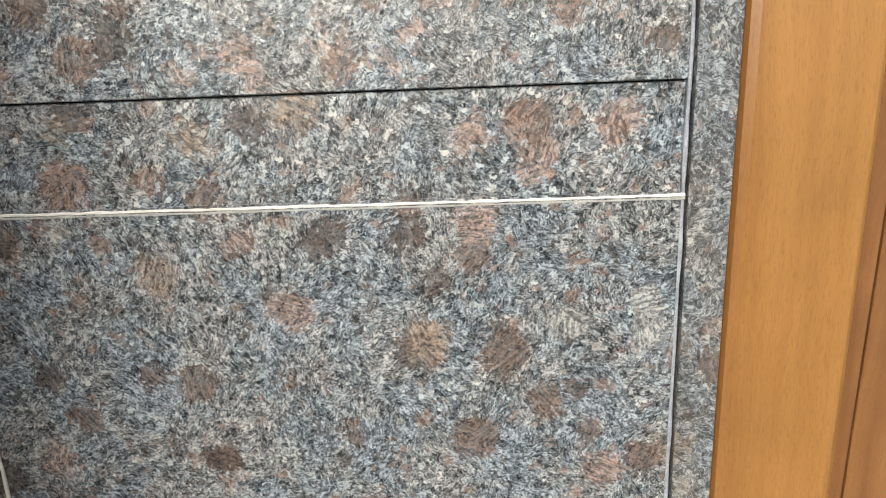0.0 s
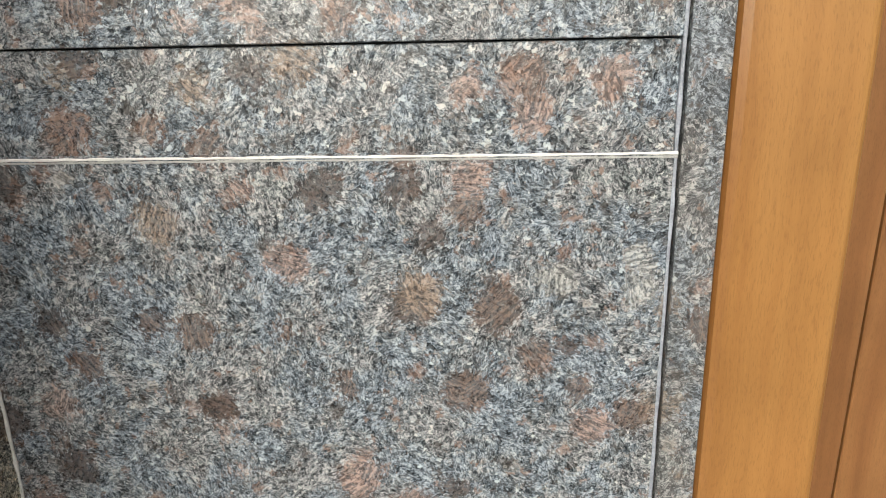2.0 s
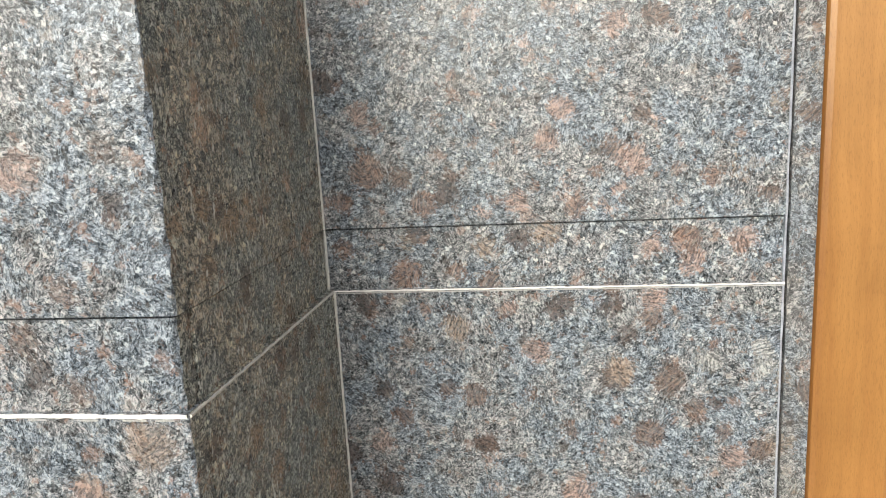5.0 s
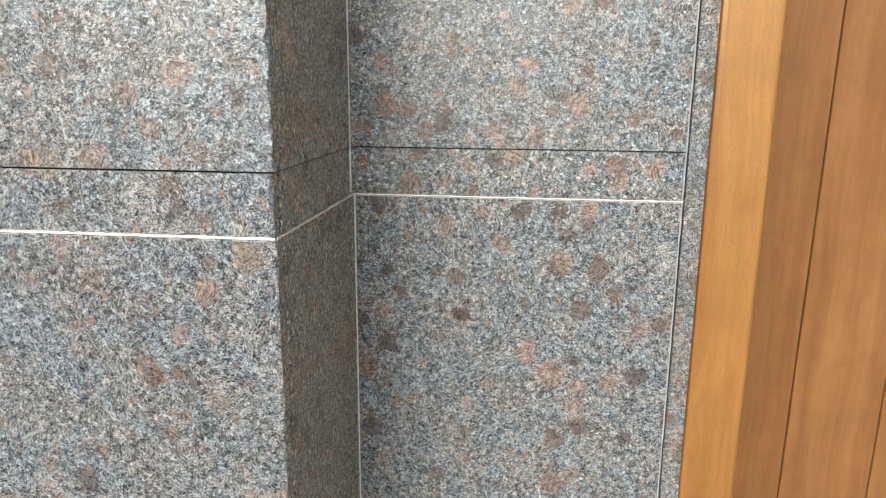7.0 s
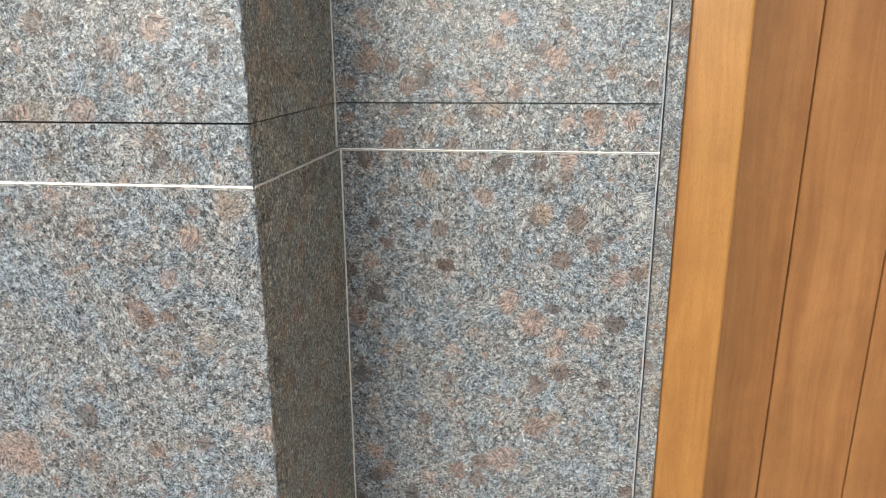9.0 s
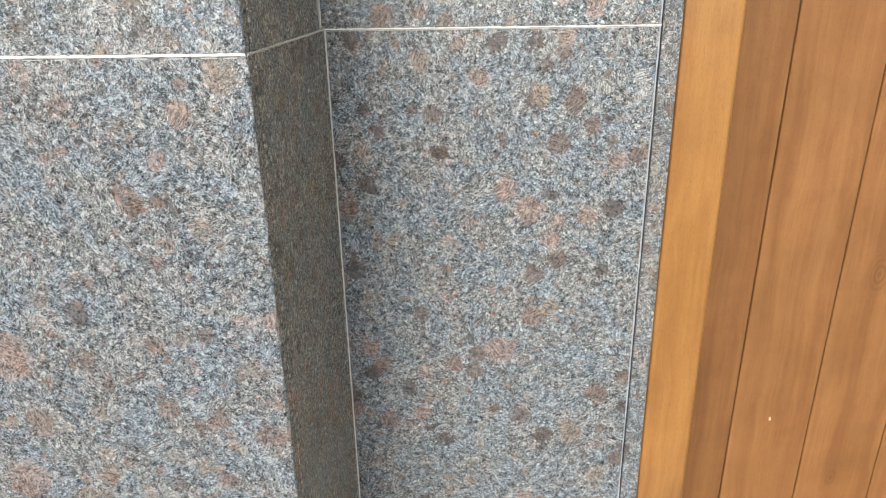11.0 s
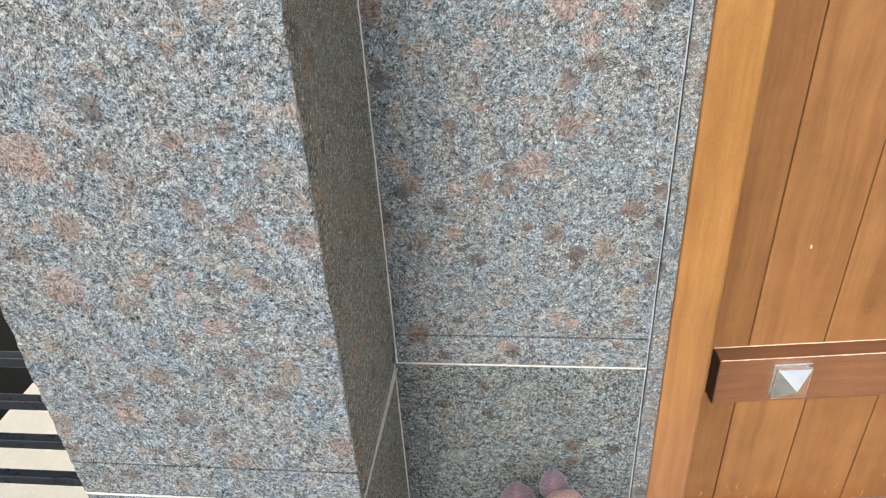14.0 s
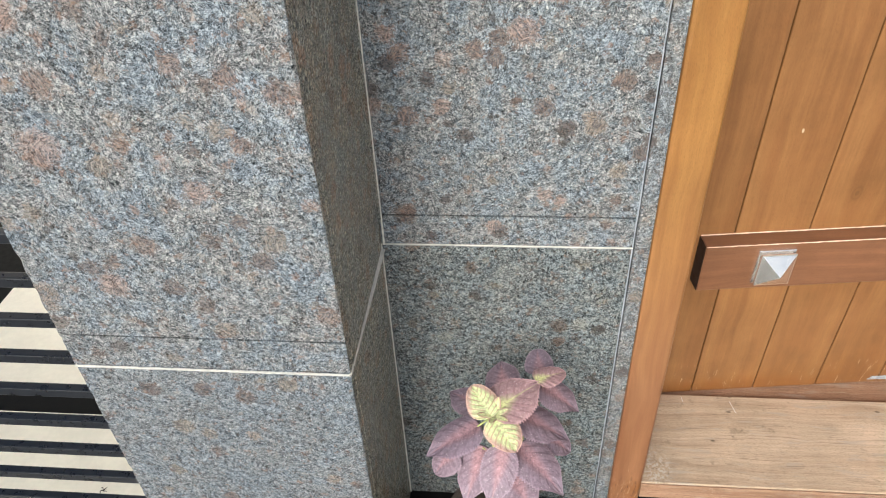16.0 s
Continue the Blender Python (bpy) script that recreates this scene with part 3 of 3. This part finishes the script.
# ---- granite pilaster ----
pilaster = tagged(link("wall_pilaster", box(X_OUT + SLAB, X_IN - SLAB, Y_PIL + SLAB + 0.0005, 0.391, FLOOR, TOP), M_MORTAR),
                  "grey speckled granite pilaster with white grout joints", "pilaster", kind="structure")
for z0, z1, back in ROWS_OF_SLABS:
    b = back
    if z0 > 1 and z1 - z0 < 0.1:
        z1 -= 0.0008
    if z1 < 0.72:
        z0, z1 = max(0.0, z0 - 0.007), z1 - 0.007
    if 0.7 < z0 < 0.73:
        z0 -= 0.007
    front = part("slab", chipped(X_OUT + b, X_IN - b, Y_PIL + b, Y_PIL + SLAB, z0, z1, (0, 1), rng, 0.0014, 80 if z1 - z0 > 0.1 else 8), M_PIL if z0 > 0.5 else M_LOW, pilaster)
    front.data.materials.append(M_SIDE)
    for f in front.data.polygons:
        f.material_index = 1 if abs(f.normal.x) > 0.9 else 0
    side = box(X_IN - SLAB + 0.0005, X_IN - b * 0.5, Y_PIL + SLAB + 0.0004, Y_BACK - 0.0004, z0 - (0.0005 if z0 > 0 else 0), z1 + 0.0005, 0.0003)
    if 0.7 < z0 < 0.73:
        for v in side.verts:
            v.co.x += SKEW * max(0.0, (v.co.y - Y_PIL) / (Y_BACK - Y_PIL))
    part("slab", side, M_SIDE, pilaster)
    part("slab", box(X_OUT + b, X_OUT + SLAB - 0.0005, Y_PIL + SLAB + 0.0004, 0.391, z0, z1, 0.0004), M_SIDE, pilaster)
for j in (0.653, 1.405, 2.150):
    w = 0.0032 if j > 1 else 0.0017
    part("grout", bead((X_OUT + 0.001, Y_PIL + 0.0015, j), (X_IN - 0.0015, Y_PIL + 0.0015, j), (0, -1, 0), w * 0.85, 0.0024, rng, 0.3), M_GROUT if j > 1 else M_AGED, pilaster)
    part("grout", bead((X_OUT + 0.001, Y_PIL + 0.0014, j - 0.0023), (X_IN - 0.0015, Y_PIL + 0.0014, j - 0.0023), (0, -1, 0), 0.0022, 0.0010, rng, 0.4), M_SMEAR, pilaster)
    lean = SKEW if j < 2 else 0.0
    part("grout", bead((X_IN - 0.0004, Y_PIL + 0.0015, j), (X_IN - 0.0002 + lean, Y_BACK - 0.001, j), (1, 0, 0), 0.0021, 0.0010, rng, 0.35), M_AGED, pilaster)

# ---- timber door frame and sill ----
frame_1 = tagged(new("door_frame"), "varnished teak door frame beside the granite wall", "door frame", kind="structure")
FRONT = Y_BACK - 0.003
SILL = 0.048


def jamb_mesh(side):
    """An upright with a rounded outer edge and a wide soft chamfer towards the opening."""
    bm = bmesh.new()
    plan = [(X_FRAME, 0.72), (X_FRAME, FRONT + 0.006), (X_FRAME + 0.0018, FRONT + 0.0018), (X_FRAME + 0.006, FRONT), (0.1815, FRONT), (0.1840, FRONT + 0.0006),
            (0.1860, FRONT + 0.0020), (0.1874, FRONT + 0.0040), (0.188, FRONT + 0.007), (0.188, FRONT + 0.030), (0.188, 0.72)]
    rings = [[bm.verts.new((side * x, y, z)) for x, y in plan] for z in (SILL - 0.045, 2.06)]
    n = len(plan)
    for k in range(n):
        bm.faces.new((rings[0][k], rings[0][(k + 1) % n], rings[1][(k + 1) % n], rings[1][k]))
    bm.faces.new(rings[0][::-1]), bm.faces.new(rings[1])
    return bm


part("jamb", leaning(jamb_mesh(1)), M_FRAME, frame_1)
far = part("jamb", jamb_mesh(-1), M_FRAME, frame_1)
far.location.x = 1.3205
part("head", box(0.1915, 1.129, FRONT, 0.72, 2.0, 2.06, 0.005, 3), M_FRAME, frame_1)
sill = tagged(link("door_sill", box(0.1915, 1.129, FRONT + 0.020, 0.620, 0.002, SILL, 0.0022, 2), M_SILL), "worn bare timber door sill", "door sill", kind="structure")
part("scratch", rod([(0.4150, 0.6050, SILL), (0.4215, 0.5720, SILL)], 0.0006, 5), M_GROUT, sill, "pale scratch in the sill")
part("scratch", rod([(0.3105, 0.6150, SILL), (0.3120, 0.5980, SILL)], 0.0005, 5), M_GROUT, sill, "pale scratch in the sill")
part("front_strip", box(0.1915, 1.129, FRONT + 0.015, FRONT + 0.0195, 0.002, SILL - 0.003, 0.0012), M_STOP, sill, "reddish brown timber strip along the front")
part("stop", box(0.1915, 1.129, 0.6212, 0.72, 0.002, SILL - 0.0125, 0.002, 2), M_STOP, sill, "reddish brown timber strip behind the sill")
wall_beside = tagged(link("wall_beside", box(1.198, 2.60, Y_BACK, 0.72, FLOOR, TOP), M_SIDE), "plain granite wall beyond the door", "wall", kind="structure")
wall_over = tagged(link("wall_over", box(X_FRAME, 1.197, Y_BACK, 0.72, 2.062, TOP), M_SIDE), "plain granite wall over the door", "wall", kind="structure")

# ---- room behind the door ----
inside_floor = tagged(link("floor_inside", box(0.12, 2.2, 0.722, 2.6, -0.1, 0.033), M_INSIDE), "pale floor inside the house", "floor", kind="structure")
wall_inside = tagged(link("wall_inside", box(2.2, 2.3, 0.60, 2.6, -0.1, TOP), M_INSIDE), "plain inside wall", "wall", kind="structure")
wall_rear = tagged(link("wall_rear", box(-0.63, 2.3, 2.602, 2.7, -0.1, TOP), M_INSIDE), "plain inside rear wall", "wall", kind="structure")
ceiling = tagged(link("ceiling", box(-0.63, 2.3, 0.30, 2.7, TOP + 0.001, TOP + 0.12), M_INSIDE), "plain ceiling slab", "ceiling", kind="structure")

# ---- the door, a little ajar ----
door = tagged(new("door_1"), "varnished plank door, slightly ajar, with a studded rail", "door", kind="structure")
door.matrix_world = pose(0.1945, 0.6255, 0, 1.1, 0, 6.5)
BOTTOM, HEAD = 0.0372, 1.985


def trimmed(bm):
    """The foot of the door is cut slightly out of level and rises towards its free edge."""
    for v in bm.verts:
        if v.co.z < 0.06:
            v.co.z += 0.004 * min(v.co.x, 0.6)
    return bm


part("core", trimmed(box(0.002, 0.925, 0.0165, 0.038, BOTTOM, HEAD)), M_CORE, door)
edges = [0.002, 0.1455, 0.2870, 0.4305, 0.5720, 0.7115, 0.8530, 0.925]
for a, b in zip(edges, edges[1:]):
    p = part("plank", trimmed(box(a + 0.0012, b - 0.0012, 0.0, 0.0168, BOTTOM - 0.001, HEAD, 0.0012)), M_PLANK, door)
patch_bm = bmesh.new()
outline = []
for k in range(22):
    a = 2 * math.pi * k / 22
    f = 1 + 0.35 * noise.noise(Vector((3 * math.cos(a), 3 * math.sin(a), 1.7)))
    outline.append((0.60 + 0.055 * f * math.cos(a), 0.0515 + 0.007 * f * math.sin(a)))
low = [patch_bm.verts.new((u, -0.0002, max(z, BOTTOM + 0.006))) for u, z in outline]
high = [patch_bm.verts.new((0.60 + (u - 0.60) * 0.9, -0.0013, max(0.0515 + (z - 0.0515) * 0.88, BOTTOM + 0.0066))) for u, z in outline]
for k in range(22):
    patch_bm.faces.new((low[k], low[(k + 1) % 22], high[(k + 1) % 22], high[k]))
patch_bm.faces.new(high)
part("filler_patch", patch_bm, M_SEAL, door, "grey filler where the varnish has peeled")
rail = part("rail", box(0.081, 0.90, -0.037, -0.0005, 0.389, 0.498, 0.0022, 2), M_RAIL, door, "reddish brown raised timber rail")


# thin near-black plate over the rail's left end
part("dark_end", box(0.0795, 0.0808, -0.0355, -0.001, 0.390, 0.4965), M_CORE, rail, "dark plate over the left end")
for y, z, wide in ((-0.0368, 0.4978, 0.0017), (-0.0006, 0.4986, 0.0021)):
    part("worn_edge", bead((0.082, y, z), (0.899, y, z), (0, -0.6, 0.8), wide, 0.0003, rng, 0.5, 120), M_WORN, rail, "pale worn timber edge")


def stud_mesh(s):
    """A square pyramid cap on a stepped base, s across, facing -y."""
    bm = bmesh.new()
    h = s / 2
    steps = [(h, 0.0), (h, -0.0055), (h - 0.0012, -0.0065), (h - 0.0062, -0.0068), (h - 0.0062, -0.0122), (h - 0.0022, -0.0126), (h - 0.0022, -0.0162), (h - 0.0040, -0.0170), (0.0006, -0.039)]
    rings = [[bm.verts.new((sx * h, y, sz * h * 1.12)) for sx, sz in ((-1, -1), (1, -1), (1, 1), (-1, 1))] for h, y in steps]
    for m, n in zip(rings, rings[1:]):
        for k in range(4):
            bm.faces.new((m[k], m[(k + 1) % 4], n[(k + 1) % 4], n[k]))
    bm.faces.new(rings[-1])
    return bm


for u in (0.2145, 0.515, 0.815):
    s = part("stud", stud_mesh(0.070), M_CHROME, rail, "polished steel pyramid stud")
    s.location = (u, -0.0365, 0.4475)

# ---- railing beyond the pilaster ----
railing = tagged(new("railing"), "black painted steel railing with level bars beside the pilaster", "railing")
railing.location = (-1.5, 0.21, FLOOR)
for k in range(10):
    z = 0.083 + 0.078 * k
    part("bar", box(-1.2, 0.838, 0.0, 0.015, z - 0.009, z + 0.009, 0.002, 2), M_BLACK, railing)
for x in (-1.225, 0.838):
    part("post", box(x, x + 0.014, -0.004, 0.026, 0.0, 0.86, 0.002), M_BLACK, railing)
for k, (y0, y1) in enumerate(((0.104, 0.533), (0.587, 1.008))):
    part("tile", box(-1.526, -0.668, y0, y1 - 0.002, 0.0005, 0.005, 0.001), M_CREAM, floor if y1 < 0.72 else floor_side)

# ---- a withered scrap on the pale tile ----
scrap_bm = bmesh.new()
for k in range(4):
    a = 1.7 * k + 0.4
    rod([(0.0012 * math.cos(a), 0.0012 * math.sin(a), 0.0014), (0.005 * math.cos(a), 0.005 * math.sin(a), 0.0034), (0.009 * math.cos(a + 0.5), 0.009 * math.sin(a + 0.5), 0.0012)], 0.0012, 6, scrap_bm, 0.5)
scrap = tagged(link("dry_leaf_scrap", scrap_bm, M_SOIL), "small withered brown leaf scrap on the cream tile", "leaf")
scrap.location = (-0.944, 0.332, 0.0049)

# ---- coleus in a pot ----
plant = tagged(new("coleus_plant"), "coleus with dusty purple leaves and yellow-green young leaves", "plant")
plant.location = (-0.10, 0.19, 0.0)
HOME = Vector(plant.location)


def leaf_mesh(length, width, droop, rng):
    """A toothed oval leaf along +x, folded along its midrib and drooping to its tip."""
    bm = bmesh.new()
    uv = bm.loops.layers.uv.new("UVMap")
    nu, nv = 44, 10
    rows, coords = [], {}
    twist = rng.uniform(-0.12, 0.12)
    for i in range(nu + 1):
        u = i / nu
        w = (math.sin(math.pi * u ** 0.62) ** 0.48 if 0 < u < 1 else 0) * 0.5 * width
        w = min(w, 0.5 * width * (2.7 * (1 - u) ** (1.12 if length > 0.06 else 0.8) + 0.012))
        w = max(w, 0.0007)
        tooth = 1 + (0.07 if i % 2 else -0.03) * (1 if 0.12 < u < 0.97 else 0)
        row = []
        for j in range(nv + 1):
            v = 2 * j / nv - 1
            edge = tooth if abs(v) > 0.9 else 1
            y = v * w * edge
            x = u * length - 0.10 * width * abs(v) * (1 - u) + (0.05 * width * v * v if abs(v) > 0.9 else 0)
            z = 0.30 * abs(y) - 3.0 * y * y / width * 0.25 - droop * length * u * u + twist * y
            z += 0.028 * width * math.sin(u * 34 - abs(v) * 10) * abs(v) * (1 - abs(v)) * 2
            vert = bm.verts.new((x, y, z))
            coords[vert] = (u, v)
            row.append(vert)
        rows.append(row)
    for m, n in zip(rows, rows[1:]):
        for j in range(nv):
            f = bm.faces.new((m[j], n[j], n[j + 1], m[j + 1]))
            f.smooth = True
            for loop in f.loops:
                loop[uv].uv = coords[loop.vert]
    return bm


# base, tip, width
YOUNG_LEAVES = [
    ((-0.108, 0.176, 0.505), (-0.135, 0.216, 0.520), 0.044),
    ((-0.100, 0.171, 0.503), (-0.071, 0.126, 0.492), 0.045),
]
TURNING_LEAVES = [
    ((-0.104, 0.183, 0.503), (-0.037, 0.237, 0.508), 0.056),
    ((-0.040, 0.243, 0.508), (0.002, 0.265, 0.503), 0.032),
]
MATURE_LEAVES = [
    ((-0.126, 0.171, 0.485), (-0.202, 0.135, 0.455), 0.050),
    ((-0.068, 0.201, 0.480), (0.010, 0.175, 0.455), 0.053),
    ((-0.063, 0.197, 0.405), (0.004, 0.135, 0.370), 0.051),
    ((-0.088, 0.177, 0.425), (-0.105, 0.104, 0.375), 0.041),
    ((-0.120, 0.196, 0.400), (-0.147, 0.127, 0.345), 0.046),
    ((-0.122, 0.236, 0.450), (-0.177, 0.272, 0.440), 0.046),
    ((-0.090, 0.292, 0.430), (-0.097, 0.356, 0.425), 0.043),
    ((-0.034, 0.273, 0.490), (-0.038, 0.330, 0.485), 0.033),
    ((-0.028, 0.264, 0.470), (0.028, 0.236, 0.445), 0.048),
    ((-0.018, 0.232, 0.390), (0.018, 0.217, 0.370), 0.040),
    ((-0.165, 0.203, 0.380), (-0.197, 0.180, 0.350), 0.045),
    ((-0.070, 0.191, 0.330), (-0.042, 0.157, 0.300), 0.050),
]
LEAVES = [(*row, 1) for row in YOUNG_LEAVES] + [(*row, 2) for row in TURNING_LEAVES] + [(*row, 0) for row in MATURE_LEAVES]
lrng = random.Random(11)
CROWN = Vector((-0.102, 0.178, 0.497))
for base, tip, width, kind in LEAVES:
    base, tip = Vector(base), Vector(tip)
    along = tip - base
    along *= 1.0 if kind else 0.93
    length = along.length
    droop = 0.10 if kind == 1 else 0.16
    lift = along.normalized() + Vector((0, 0, droop))
    x = lift.normalized()
    y = Vector((0, 0, 1)).cross(x).normalized()
    z = x.cross(y)
    turn = Matrix((x, y, z)).transposed().to_4x4()
    leaf = part("leaf", leaf_mesh(length, width * (1.14 if kind == 1 else 1.34), droop, lrng), (M_LEAF, M_YOUNG, M_HALF)[kind], plant,
                ("", "small yellow-green young leaf", "pink leaf with a yellow-green heart")[kind])
    leaf.matrix_local = Matrix.Translation(base - HOME) @ turn @ pose(0, 0, 0, lrng.uniform(-9, 9), 0, 0)
    root = CROWN.copy() if base.y < 0.225 or kind == 1 else Vector((-0.045, 0.245, 0.49))
    if base.z < 0.47 or root.x > -0.06:
        root = Vector((root.x, root.y + 0.004, min(root.z, base.z - 0.004)))
    part("leaf_stalk", rod([root - HOME, (root * 0.5 + base * 0.5) - HOME + Vector((0, 0, 0.003)), base - HOME], 0.0013, 6), M_STEM, plant)
for k in range(6):
    a = 1.05 * k + 0.3
    bud = part("leaf", leaf_mesh(0.020 + 0.006 * (k % 2), 0.012, 0.1, lrng), M_YOUNG, plant, "tiny lime-green leaf bud")
    bud.matrix_local = Matrix.Translation(CROWN - HOME + Vector((0.002 * math.cos(a), 0.002 * math.sin(a), 0.006))) @ pose(0, 0, 0, 0, -28, math.degrees(a))
part("stem", rod([(0, 0, 0.13), (-0.004, -0.004, 0.30), CROWN - HOME], 0.0042, 8, taper=0.6), M_STEM, plant)
part("stem", rod([(0.004, 0.006, 0.13), (0.035, 0.035, 0.32), Vector((-0.045, 0.245, 0.503)) - HOME], 0.0035, 8, taper=0.5), M_STEM, plant)

pot = tagged(new("flower_pot"), "dark clay flower pot on the porch floor", "flower pot")
pot.location = (-0.10, 0.225, 0.0)


def turned(profile, sides=40):
    bm = bmesh.new()
    rings = [[bm.verts.new((r * math.cos(2 * math.pi * k / sides), r * math.sin(2 * math.pi * k / sides), z)) for k in range(sides)] for r, z in profile]
    for m, n in zip(rings, rings[1:]):
        for k in range(sides):
            bm.faces.new((m[k], m[(k + 1) % sides], n[(k + 1) % sides], n[k]))
    bm.faces.new(rings[0][::-1]), bm.faces.new(rings[-1])
    return bm


part("body", turned([(0.062, 0.0), (0.085, 0.125), (0.092, 0.126), (0.092, 0.150), (0.084, 0.151), (0.080, 0.125), (0.079, 0.118)]), M_CLAY, pot)
part("soil", turned([(0.0775, 0.119), (0.0775, 0.127), (0.04, 0.131)]), M_SOIL, pot)
